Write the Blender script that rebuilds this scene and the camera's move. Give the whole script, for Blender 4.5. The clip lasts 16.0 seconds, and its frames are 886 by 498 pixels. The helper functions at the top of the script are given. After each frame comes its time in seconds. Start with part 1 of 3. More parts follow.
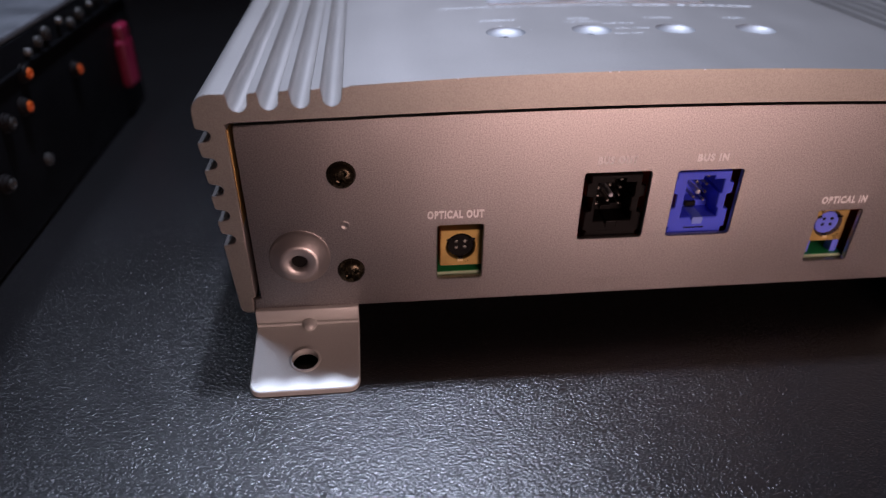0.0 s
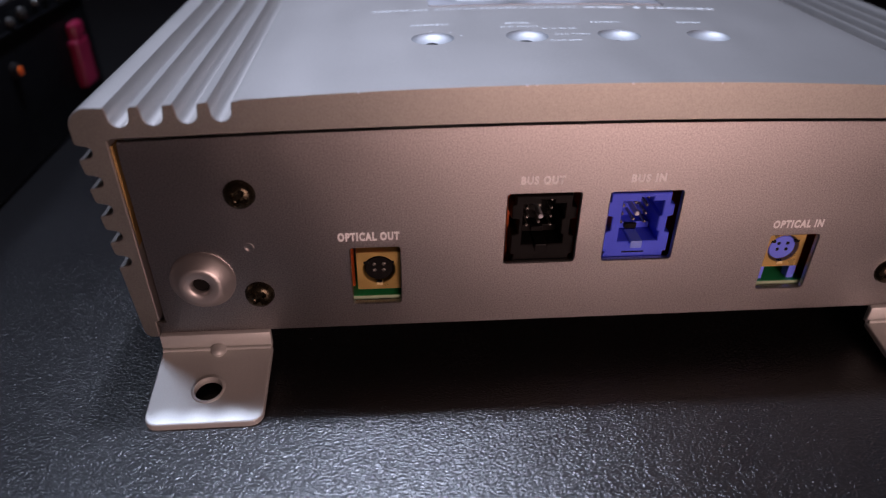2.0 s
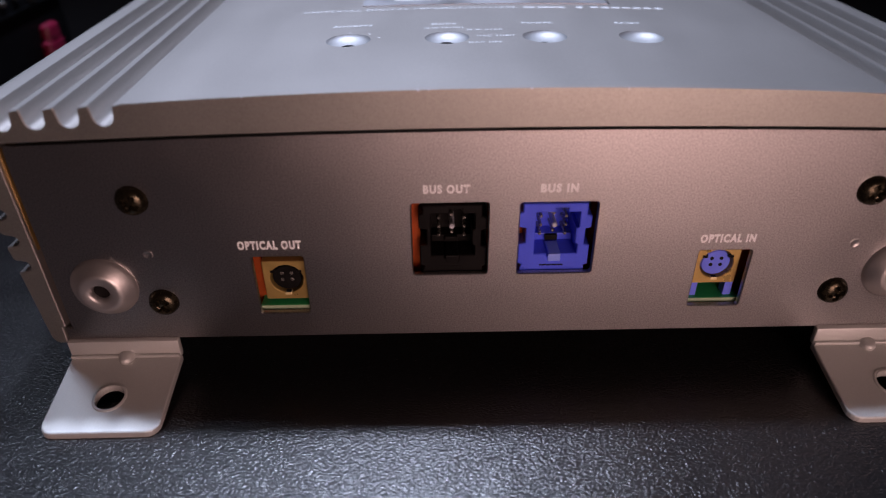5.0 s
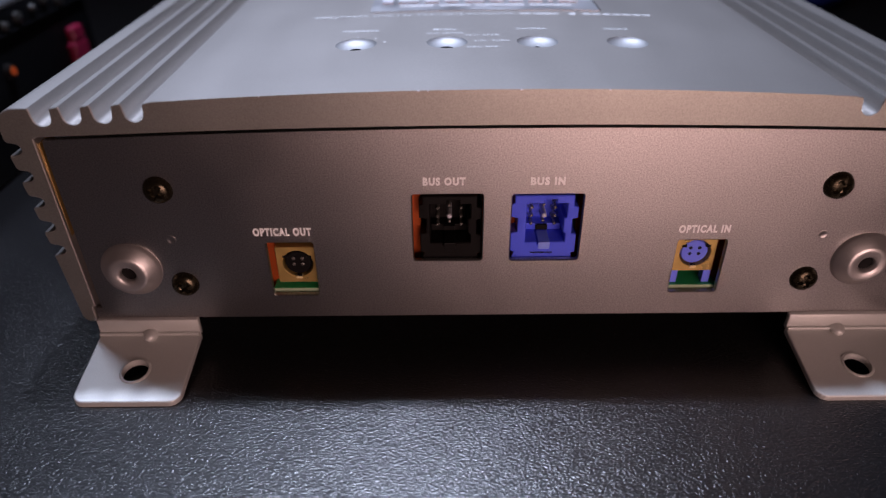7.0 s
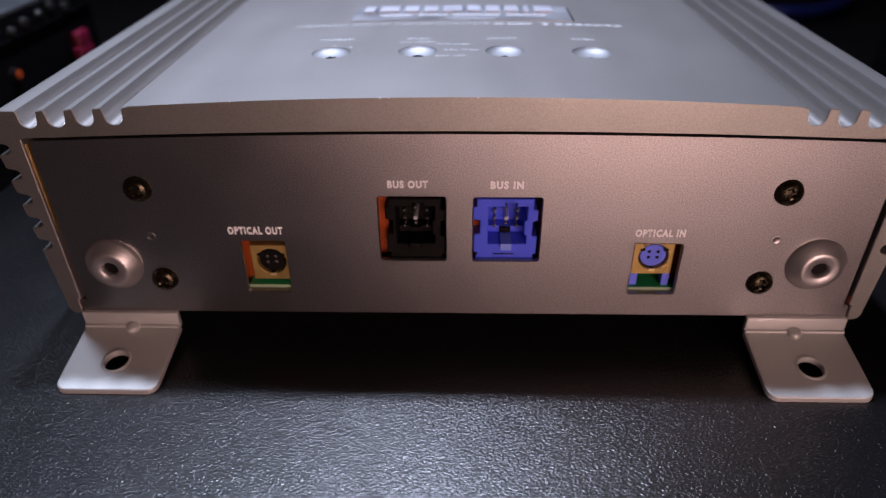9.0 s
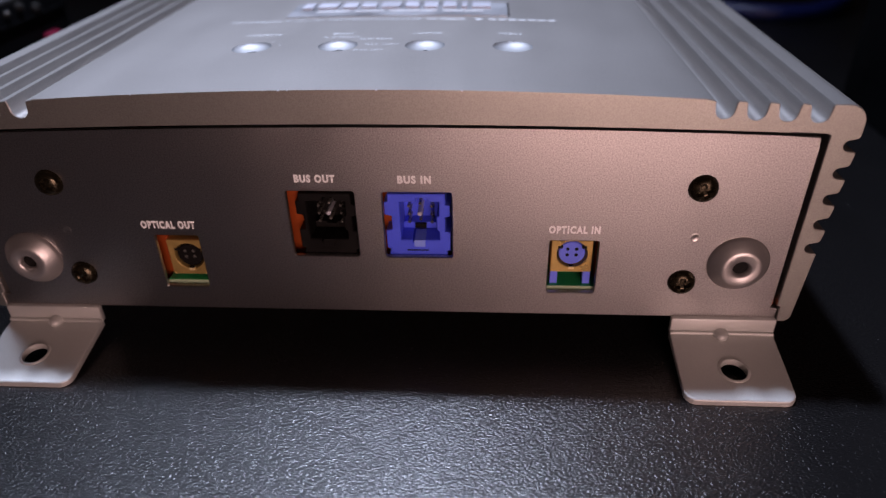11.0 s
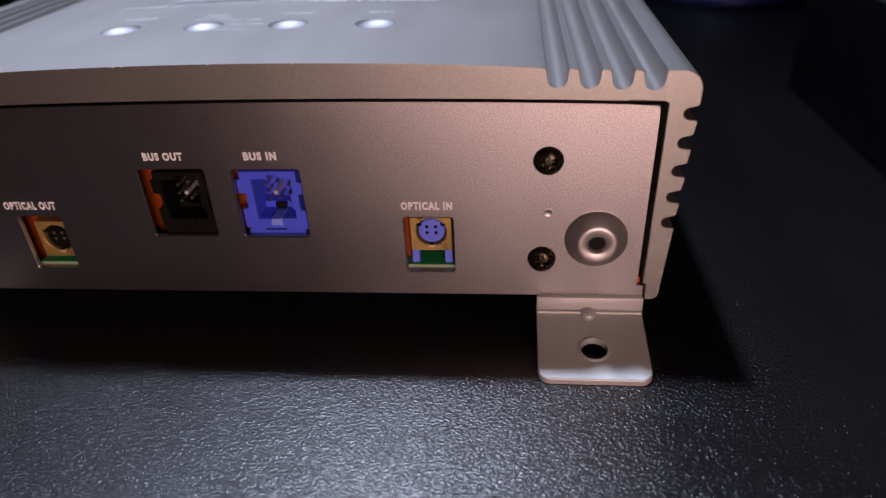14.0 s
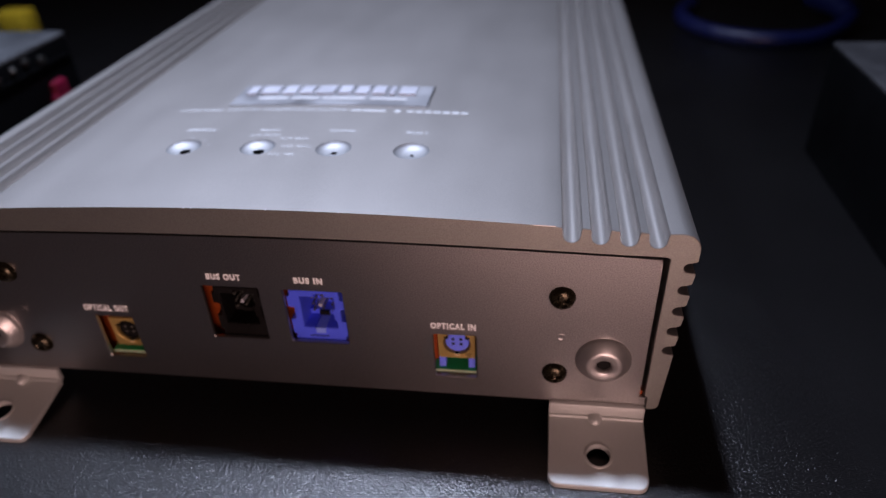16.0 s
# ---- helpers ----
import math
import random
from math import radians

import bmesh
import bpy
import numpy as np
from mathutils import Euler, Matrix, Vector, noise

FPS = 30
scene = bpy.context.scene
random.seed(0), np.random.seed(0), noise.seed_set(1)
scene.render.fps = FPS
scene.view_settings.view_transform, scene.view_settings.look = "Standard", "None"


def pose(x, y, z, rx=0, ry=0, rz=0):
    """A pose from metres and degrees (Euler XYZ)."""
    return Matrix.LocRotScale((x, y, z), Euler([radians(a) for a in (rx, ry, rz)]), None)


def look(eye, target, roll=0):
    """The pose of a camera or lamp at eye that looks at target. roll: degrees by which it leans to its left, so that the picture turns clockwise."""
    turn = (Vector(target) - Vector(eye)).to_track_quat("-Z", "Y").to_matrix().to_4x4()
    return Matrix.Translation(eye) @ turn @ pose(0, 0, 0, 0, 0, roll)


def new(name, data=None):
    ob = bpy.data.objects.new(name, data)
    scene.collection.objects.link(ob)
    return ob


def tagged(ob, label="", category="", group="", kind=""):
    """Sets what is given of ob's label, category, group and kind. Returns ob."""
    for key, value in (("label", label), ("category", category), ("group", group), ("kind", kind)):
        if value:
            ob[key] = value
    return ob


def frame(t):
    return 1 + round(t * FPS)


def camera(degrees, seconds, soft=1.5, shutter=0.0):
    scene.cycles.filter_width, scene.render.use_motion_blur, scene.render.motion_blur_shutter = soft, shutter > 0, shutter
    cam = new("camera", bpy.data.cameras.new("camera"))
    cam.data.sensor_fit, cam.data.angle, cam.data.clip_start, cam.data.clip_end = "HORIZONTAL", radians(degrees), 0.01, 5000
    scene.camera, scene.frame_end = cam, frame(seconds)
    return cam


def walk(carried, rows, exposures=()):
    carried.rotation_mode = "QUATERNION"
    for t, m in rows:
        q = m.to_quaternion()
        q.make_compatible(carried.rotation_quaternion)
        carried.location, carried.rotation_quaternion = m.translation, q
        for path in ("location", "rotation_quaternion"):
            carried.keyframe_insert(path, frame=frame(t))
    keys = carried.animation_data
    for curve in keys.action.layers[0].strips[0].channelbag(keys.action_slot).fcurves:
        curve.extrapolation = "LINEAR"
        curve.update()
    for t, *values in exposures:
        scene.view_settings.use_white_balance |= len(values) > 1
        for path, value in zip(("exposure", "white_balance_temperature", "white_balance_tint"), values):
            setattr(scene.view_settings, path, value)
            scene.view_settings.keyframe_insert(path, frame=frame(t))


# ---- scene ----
cam = camera(66.00, 16.0, 1.25)
PATH = [
    (0, (-0.07947, -0.16087, 0.12896), (-0.05002, 0.09235, -0.02919), 0.98),
    (0.5, (-0.07351, -0.15759, 0.12823), (-0.04610, 0.09532, -0.03079), 0.78),
    (1, (-0.06718, -0.15522, 0.12854), (-0.04175, 0.09796, -0.03038), 0.65),
    (1.5, (-0.05953, -0.15222, 0.12836), (-0.03622, 0.10031, -0.03192), 0.71),
    (2, (-0.05069, -0.14743, 0.12919), (-0.02995, 0.10475, -0.03199), 0.68),
    (2.5, (-0.03847, -0.14646, 0.12993), (-0.02343, 0.10600, -0.03142), 0.10),
    (3, (-0.02603, -0.14875, 0.13015), (-0.01453, 0.10395, -0.03112), -0.38),
    (5.5, (-0.01732, -0.14065, 0.12759), (-0.01399, 0.11215, -0.03391), -0.25),
    (6, (-0.01802, -0.14714, 0.12873), (-0.01535, 0.10576, -0.03262), -0.12),
    (6.5, (-0.01660, -0.15247, 0.13142), (-0.01554, 0.10053, -0.02979), -0.34),
    (7, (-0.01460, -0.15580, 0.13308), (-0.01451, 0.09704, -0.02839), -0.49),
    (7.5, (-0.01212, -0.15823, 0.13515), (-0.01311, 0.09474, -0.02611), -0.66),
    (8, (-0.01116, -0.16079, 0.13668), (-0.01339, 0.09200, -0.02486), -0.64),
    (8.5, (-0.00865, -0.16235, 0.13730), (-0.01259, 0.09100, -0.02332), -0.53),
    (9, (0.00001, -0.16293, 0.13647), (-0.00750, 0.09072, -0.02355), -0.56),
    (11.5, (0.03742, -0.15930, 0.12868), (0.01767, 0.09597, -0.02767), -1.53),
    (12, (0.04485, -0.15785, 0.12278), (0.02407, 0.09843, -0.03178), -1.61),
    (12.5, (0.05837, -0.15686, 0.11893), (0.03424, 0.09967, -0.03471), -2.23),
    (13, (0.06873, -0.15462, 0.11690), (0.04227, 0.10145, -0.03713), -2.84),
    (13.5, (0.07554, -0.15478, 0.12003), (0.04661, 0.10028, -0.03524), -3.31),
    (14, (0.07819, -0.15908, 0.12306), (0.04766, 0.09563, -0.03248), -3.23),
    (14.5, (0.07975, -0.16184, 0.13152), (0.04705, 0.09067, -0.02713), -3.01),
    (15, (0.08246, -0.16196, 0.14319), (0.04631, 0.08928, -0.01671), -2.99),
    (15.5, (0.08599, -0.16177, 0.15247), (0.04647, 0.08793, -0.00904), -3.15),
    (16, (0.07933, -0.15544, 0.17182), (0.03846, 0.09102, 0.00573), -3.14),
]
cam.data.dof.use_dof, cam.data.dof.focus_distance, cam.data.dof.aperture_fstop = True, 0.178, 8.0
walk(cam, [(t, look(eye, target, roll)) for t, eye, target, roll in PATH])

# ---- light: a small cool lamp high behind, a warm one in front, and a dim room ----
world = bpy.data.worlds.new("room_light")
world.use_nodes = True
world.node_tree.nodes["Background"].inputs[0].default_value = (0.5, 0.55, 0.7, 1)
world.node_tree.nodes["Background"].inputs[1].default_value = 0.02
scene.world = world


def lamp(name, eye, target, size, power, colour, beam=180):
    data = bpy.data.lights.new(name, "AREA")
    data.shape, data.size, data.energy, data.color, data.spread = "DISK", size, power, colour, radians(beam)
    ob = new(name, data)
    ob.matrix_world = look(eye, target)
    return ob


lamp("cool_ceiling_lamp", (-0.045, 0.212, 0.76), (-0.09, 0.0, 0.02), 0.05, 2.25, (0.68, 0.757, 1.0), 90)
lamp("cool_side_lamp", (-0.36, 0.21, 0.72), (-0.02, 0.02, 0.02), 0.11, 1.45, (0.66, 0.75, 1.0))
lamp("warm_table_lamp", (0.19, -0.62, 0.09), (0.02, 0.0, 0.05), 0.40, 2.9, (1.0, 0.64, 0.59))

# ---- materials ----


class Nodes:
    """A principled material that is put together node by node."""

    def __init__(self, name):
        self.mat = bpy.data.materials.new(name)
        self.mat.use_nodes = True
        self.tree = self.mat.node_tree
        self.bsdf = self.tree.nodes["Principled BSDF"]
        self.coord = self.node("ShaderNodeTexCoord").outputs["Object"]

    def node(self, kind, **values):
        n = self.tree.nodes.new(kind)
        for key, value in values.items():
            n.inputs[key.replace("_", " ")].default_value = value
        return n

    def join(self, a, b):
        self.tree.links.new(a, b)

    def noise(self, scale, detail=3.0, rough=0.55, stretch=None):
        n = self.node("ShaderNodeTexNoise", Scale=scale, Detail=detail, Roughness=rough)
        if stretch:
            m = self.node("ShaderNodeMapping")
            m.inputs["Scale"].default_value = stretch
            self.join(self.coord, m.inputs[0])
            self.join(m.outputs[0], n.inputs["Vector"])
        else:
            self.join(self.coord, n.inputs["Vector"])
        return n.outputs["Fac"]

    def ramp(self, fac, stops):
        n = self.node("ShaderNodeValToRGB")
        els = n.color_ramp.elements
        while len(els) < len(stops):
            els.new(0.5)
        for el, (pos, col) in zip(els, stops):
            el.position, el.color = pos, (*col, 1) if len(col) == 3 else col
        self.join(fac, n.inputs[0])
        return n.outputs[0]

    def span(self, fac, lo, hi, flo=0.0, fhi=1.0):
        n = self.node("ShaderNodeMapRange")
        n.inputs[1].default_value, n.inputs[2].default_value = flo, fhi
        n.inputs[3].default_value, n.inputs[4].default_value = lo, hi
        self.join(fac, n.inputs[0])
        return n.outputs[0]

    def bump(self, height, distance, strength=1.0, before=None):
        n = self.node("ShaderNodeBump", Strength=strength, Distance=distance)
        self.join(height, n.inputs["Height"])
        if before:
            self.join(before, n.inputs["Normal"])
        return n.outputs[0]


def surface(name, colour, rough=0.5, metal=0.0, vary=0.12, scale=60.0, grain=0.0, grain_scale=2500.0, rough_vary=0.12):
    """A surface with mottled colour, uneven gloss and fine grain."""
    n = Nodes(name)
    big = n.noise(scale, 4)
    fine = n.noise(scale * 14, 2)
    mix = n.node("ShaderNodeMath")
    mix.operation = "ADD"
    n.join(n.span(big, -0.5, 0.5), mix.inputs[0])
    n.join(n.span(fine, -0.3, 0.3), mix.inputs[1])
    lo = [max(0.0, c * (1 - vary)) for c in colour]
    hi = [min(1.0, c * (1 + vary)) for c in colour]
    fac = n.span(mix.outputs[0], 0, 1, -0.4, 0.4)
    n.join(n.ramp(fac, [(0.0, lo), (1.0, hi)]), n.bsdf.inputs["Base Color"])
    n.join(n.span(big, max(0.02, rough - rough_vary), min(1, rough + rough_vary), 0.3, 0.7), n.bsdf.inputs["Roughness"])
    n.bsdf.inputs["Metallic"].default_value = metal
    if grain:
        n.join(n.bump(n.noise(grain_scale, 2, 0.6), grain), n.bsdf.inputs["Normal"])
    return n.mat


def blasted_metal(name, colour, rough, metal, contrast=0.45, relief=0.00006, short=False):
    """Satin anodised aluminium: fine blasted grain, faint marks from handling."""
    n = Nodes(name)
    grain = n.noise(2500, 2, 0.7)
    cloud = n.noise(22, 4)
    smear = n.noise(60, 3, 0.6, (1, 0.25, 1))
    lo, hi = [c * 0.90 for c in colour], [min(1, c * 1.08) for c in colour]
    speck = n.ramp(grain, [(0.32, [c * (1 - contrast) for c in colour]), (0.5, colour), (0.70, [min(1, c * (1 + contrast)) for c in colour])])
    tone = n.ramp(cloud, [(0.3, lo), (0.7, hi)])
    m = n.node("ShaderNodeMix")
    m.data_type = "RGBA"
    m.inputs[0].default_value = 0.5
    n.join(speck, m.inputs[6])
    n.join(tone, m.inputs[7])
    n.join(m.outputs[2], n.bsdf.inputs["Base Color"])
    gloss_width = n.span(smear, rough - 0.015, rough + 0.015, 0.3, 0.7)
    relief_normal = n.bump(grain, relief, 0.7)
    if short:  # a blasted face scatters within a narrow cone
        gloss, under, mix = n.node("ShaderNodeBsdfAnisotropic"), n.node("ShaderNodeBsdfDiffuse"), n.node("ShaderNodeMixShader")
        gloss.distribution = "BECKMANN"
        mix.inputs[0].default_value = metal
        n.join(gloss_width, gloss.inputs["Roughness"])
        for shader in (gloss, under):
            n.join(m.outputs[2], shader.inputs["Color"])
            n.join(relief_normal, shader.inputs["Normal"])
        n.join(under.outputs[0], mix.inputs[1])
        n.join(gloss.outputs[0], mix.inputs[2])
        n.join(mix.outputs[0], n.tree.nodes["Material Output"].inputs["Surface"])
        n.tree.nodes.remove(n.bsdf)
        return n.mat
    n.join(gloss_width, n.bsdf.inputs["Roughness"])
    n.bsdf.inputs["Metallic"].default_value = metal
    n.join(relief_normal, n.bsdf.inputs["Normal"])
    return n.mat


def textured_laminate(name):
    """Black laminate with a wrinkled leather-like relief."""
    n = Nodes(name)
    warp = n.node("ShaderNodeTexNoise", Scale=650.0, Detail=2.0)
    n.join(n.coord, warp.inputs["Vector"])
    shift = n.node("ShaderNodeVectorMath")
    shift.operation = "SCALE"
    shift.inputs[3].default_value = 0.0008
    n.join(warp.outputs["Color"], shift.inputs[0])
    add = n.node("ShaderNodeVectorMath")
    add.operation = "ADD"
    drawn = n.node("ShaderNodeMapping")
    drawn.inputs["Rotation"].default_value = (0, 0, radians(38))
    drawn.inputs["Scale"].default_value = (0.55, 1.0, 1.0)
    n.join(n.coord, drawn.inputs[0])
    n.join(drawn.outputs[0], add.inputs[0])
    n.join(shift.outputs[0], add.inputs[1])
    cells = n.node("ShaderNodeTexVoronoi", Scale=2300.0)
    cells.feature = "SMOOTH_F1"
    n.join(add.outputs[0], cells.inputs["Vector"])
    wrinkle = n.node("ShaderNodeTexNoise", Scale=2300.0, Detail=2.0, Roughness=0.5)
    n.join(add.outputs[0], wrinkle.inputs["Vector"])
    first = n.bump(cells.outputs["Distance"], 0.00016, 0.75)
    relief = n.bump(wrinkle.outputs["Fac"], 0.00019, 0.85, first)
    under = n.node("ShaderNodeBsdfDiffuse")
    n.join(n.ramp(n.noise(9, 5), [(0.3, (0.0075, 0.0072, 0.0076)), (0.7, (0.0105, 0.0102, 0.0107))]), under.inputs["Color"])
    gloss = n.node("ShaderNodeBsdfAnisotropic")
    gloss.distribution = "BECKMANN"
    gloss.inputs["Color"].default_value = (0.9, 0.9, 0.9, 1)
    n.join(n.span(n.noise(26, 4), 0.29, 0.33, 0.3, 0.7), gloss.inputs["Roughness"])
    angle = n.node("ShaderNodeFresnel", IOR=1.62)
    mix = n.node("ShaderNodeMixShader")
    for socket in (under.inputs["Normal"], gloss.inputs["Normal"], angle.inputs["Normal"]):
        n.join(relief, socket)
    n.join(angle.outputs[0], mix.inputs[0])
    n.join(under.outputs[0], mix.inputs[1])
    n.join(gloss.outputs[0], mix.inputs[2])
    n.join(mix.outputs[0], n.tree.nodes["Material Output"].inputs["Surface"])
    n.tree.nodes.remove(n.bsdf)
    return n.mat


ALU = blasted_metal("blasted_champagne_aluminium", (0.43, 0.41, 0.405), 0.405, 0.94, 0.6, 0.00004, True)
SATIN = blasted_metal("satin_champagne_aluminium", (0.515, 0.485, 0.465), 0.43, 0.86, 0.10, 0.00002)
PRESSED = blasted_metal("matt_pressed_aluminium", (0.36, 0.36, 0.37), 0.58, 0.7, 0.08, 0.00002)
SAWN = blasted_metal("sawn_extrusion_end", (0.37, 0.365, 0.335), 0.44, 0.9, 0.25, 0.00004)
TURNED = blasted_metal("turned_aluminium", (0.52, 0.495, 0.485), 0.40, 0.85, 0.08, 0.00001)
STEEL = blasted_metal("satin_plated_steel", (0.55, 0.55, 0.53), 0.5, 0.4, 0.08, 0.00001)
TABLE = textured_laminate("black_textured_laminate")
COPPER = surface("copper_plated_steel", (0.50, 0.09, 0.016), 0.5, 0.5, 0.15, 90)
GOLD = surface("gold_plated_shell", (0.66, 0.45, 0.15), 0.36, 0.7, 0.10, 200)
KEY_GOLD = surface("bright_gold_tab", (0.92, 0.74, 0.38), 0.35, 0.3, 0.06, 300)
BLACK = surface("black_moulded_plastic", (0.007, 0.006, 0.006), 0.5, 0, 0.2, 150, 0.00002)
BLUE = surface("blue_moulded_plastic", (0.08, 0.12, 0.90), 0.38, 0, 0.10, 150, 0.00002)
# blue made paler: the reflection on the socket key is painted in
GLINT_BLUE = surface("blue_plastic_with_glint", (0.24, 0.34, 0.98), 0.4, 0, 0.08, 150)
MID_BLUE = surface("clear_blue_plastic", (0.16, 0.21, 0.95), 0.4, 0, 0.08, 150)
BRASS = surface("dull_brass_flange", (0.42, 0.27, 0.10), 0.45, 0.7, 0.2, 90)
PIN = surface("bright_pin_metal", (0.32, 0.30, 0.27), 0.25, 0.8, 0.1, 400)
SCREW = surface("black_chromate_screw", (0.058, 0.047, 0.03), 0.24, 0.85, 0.35, 500, 0.00003, 1500)
PCB = surface("green_circuit_board", (0.03, 0.40, 0.13), 0.4, 0, 0.15, 200)
PCB_EDGE = surface("pale_board_edge", (0.36, 0.46, 0.30), 0.6, 0, 0.15, 400)
INK = surface("white_screen_print", (0.95, 0.94, 0.94), 0.55, 0.0, 0.08, 700)
FAINT = surface("pale_grey_screen_print", (0.62, 0.62, 0.63), 0.55, 0.0, 0.08, 700)
PLATE = surface("grey_name_plate", (0.41, 0.41, 0.43), 0.45, 0.8, 0.08, 60)
CHROME = surface("polished_letter_metal", (0.62, 0.62, 0.68), 0.45, 0.4, 0.04, 100)
CASE = surface("black_painted_case", (0.003, 0.003, 0.0035), 0.55, 0, 0.3, 30, 0.00004)
GREY_TOP = surface("grey_scuffed_metal", (0.11, 0.115, 0.125), 0.42, 0.4, 0.35, 45)
DARK_TOP = surface("dark_grey_scuffed_metal", (0.055, 0.055, 0.06), 0.5, 0.2, 0.45, 60)
ORANGE = surface("orange_insulator_plastic", (0.42, 0.07, 0.008), 0.4, 0, 0.1, 300)
RED = surface("crimson_terminal_plastic", (0.19, 0.006, 0.032), 0.4, 0, 0.2, 120)
# shade on the amplifier's jack side is put into this dark metal colour
SHADED_METAL = surface("terminal_metal_with_shade", (0.08, 0.078, 0.075), 0.35, 0.7, 0.3, 200)
CABLE = surface("blue_cable_sheath", (0.005, 0.008, 0.06), 0.42, 0, 0.15, 90)
YELLOW = surface("yellow_plastic", (0.75, 0.50, 0.03), 0.45, 0, 0.12, 150)
WALL = surface("dim_room_paint", (0.09, 0.087, 0.083), 0.9, 0, 0.1, 3)
FLOOR = surface("dark_room_floor", (0.10, 0.08, 0.07), 0.6, 0, 0.2, 6)

for dull, gleam in ((BLACK, 0.12), (CASE, 0.04)):
    dull.node_tree.nodes["Principled BSDF"].inputs["Specular IOR Level"].default_value = gleam

# ---- mesh helpers (lengths in millimetres where they end in mm) ----
MM = 0.001


def part(name, bm, material, parent=None, label=""):
    """Links a bmesh as one mesh object under a thing or a part."""
    bmesh.ops.recalc_face_normals(bm, faces=bm.faces)
    data = bpy.data.meshes.new(name)
    bm.to_mesh(data)
    bm.free()
    data.materials.append(material)
    ob = new(name, data)
    ob.parent = parent
    return tagged(ob, label)


def smooth(ob, degrees=35):
    for p in ob.data.polygons:
        p.use_smooth = True
    ob.data.set_sharp_from_angle(angle=radians(degrees))
    return ob


def box(lo, hi, bevel=0.0, segments=2):
    """A block between two corners in mm, with rounded edges."""
    bm = bmesh.new()
    bmesh.ops.create_cube(bm, size=1)
    for v in bm.verts:
        v.co = [(lo[i] + (v.co[i] + 0.5) * (hi[i] - lo[i])) * MM for i in range(3)]
    if bevel:
        bmesh.ops.bevel(bm, geom=bm.edges[:], offset=bevel * MM, segments=segments, profile=0.5, affect="EDGES")
    return bm


def cut_plate(outline, holes, y0, y1, bevel=0.0):
    """A plate in the xz plane (mm) with holes, from y0 (front) to y1."""
    bm = bmesh.new()
    edges = []
    for loop in (outline, *holes):
        vs = [bm.verts.new((x * MM, y0 * MM, z * MM)) for x, z in loop]
        edges += [bm.edges.new((vs[i], vs[(i + 1) % len(vs)])) for i in range(len(vs))]
    bmesh.ops.triangle_fill(bm, use_beauty=True, use_dissolve=False, edges=edges, normal=(0, -1, 0))
    front = bm.faces[:]
    rim = [e for e in bm.edges if len(e.link_faces) == 1]
    out = bmesh.ops.extrude_face_region(bm, geom=front)
    for v in (g for g in out["geom"] if isinstance(g, bmesh.types.BMVert)):
        v.co.y = y1 * MM
    if bevel:
        keep = [e for e in rim if e.is_valid]
        bmesh.ops.bevel(bm, geom=keep, offset=bevel * MM, segments=1, profile=0.5, affect="EDGES")
    return bm


def rounded(x0, z0, x1, z1, r, steps=4):
    """A rectangle's outline with round corners."""
    pts = []
    for cx, cz, a in ((x1 - r, z1 - r, 0), (x0 + r, z1 - r, 90), (x0 + r, z0 + r, 180), (x1 - r, z0 + r, 270)):
        for i in range(steps + 1):
            t = radians(a + 90 * i / steps)
            pts.append((cx + r * math.cos(t), cz + r * math.sin(t)))
    return pts


def ring(cx, cz, r, steps=32):
    return [(cx + r * math.cos(2 * math.pi * i / steps), cz + r * math.sin(2 * math.pi * i / steps)) for i in range(steps)]


def lathe(profile, centre, axis="y", steps=40):
    """Turns a profile of (radius, height) in mm round an axis through centre; heights run along the axis."""
    bm = bmesh.new()
    rows = []
    for r, h in profile:
        row = []
        for i in range(steps):
            a = 2 * math.pi * i / steps
            u, w = r * math.cos(a), r * math.sin(a)
            co = {"y": (u, h, w), "z": (u, w, h), "x": (h, u, w)}[axis]
            row.append(bm.verts.new([(c + d) * MM for c, d in zip(centre, co)]))
        rows.append(row)
    for a, b in zip(rows, rows[1:]):
        for i in range(steps):
            j = (i + 1) % steps
            bm.faces.new((a[i], a[j], b[j], b[i]))
    for row in (rows[0], rows[-1]):
        bm.faces.new(row)
    return bm


def tube(points, radius, steps=14):
    """A round cable through points in metres."""
    bm = bmesh.new()
    pts = [Vector(p) for p in points]
    rows = []
    for i, p in enumerate(pts):
        way = (pts[min(i + 1, len(pts) - 1)] - pts[max(i - 1, 0)]).normalized()
        side = way.cross(Vector((0, 0, 1))).normalized()
        up = side.cross(way)
        rows.append([bm.verts.new(p + radius * (side * math.cos(a) + up * math.sin(a))) for a in (2 * math.pi * k / steps for k in range(steps))])
    for a, b in zip(rows, rows[1:]):
        for k in range(steps):
            bm.faces.new((a[k], a[(k + 1) % steps], b[(k + 1) % steps], b[k]))
    bm.faces.new(rows[0])
    bm.faces.new(rows[-1])
    return bm


def thing(name, label, category, group=""):
    return tagged(new(name), label, category, group)


# ---- room and table ----
def slab(name, lo, hi, material, label, category=""):
    ob = part(name, box([c / MM for c in lo], [c / MM for c in hi]), material)
    return tagged(ob, label, category or name.split("_")[0], kind="structure")


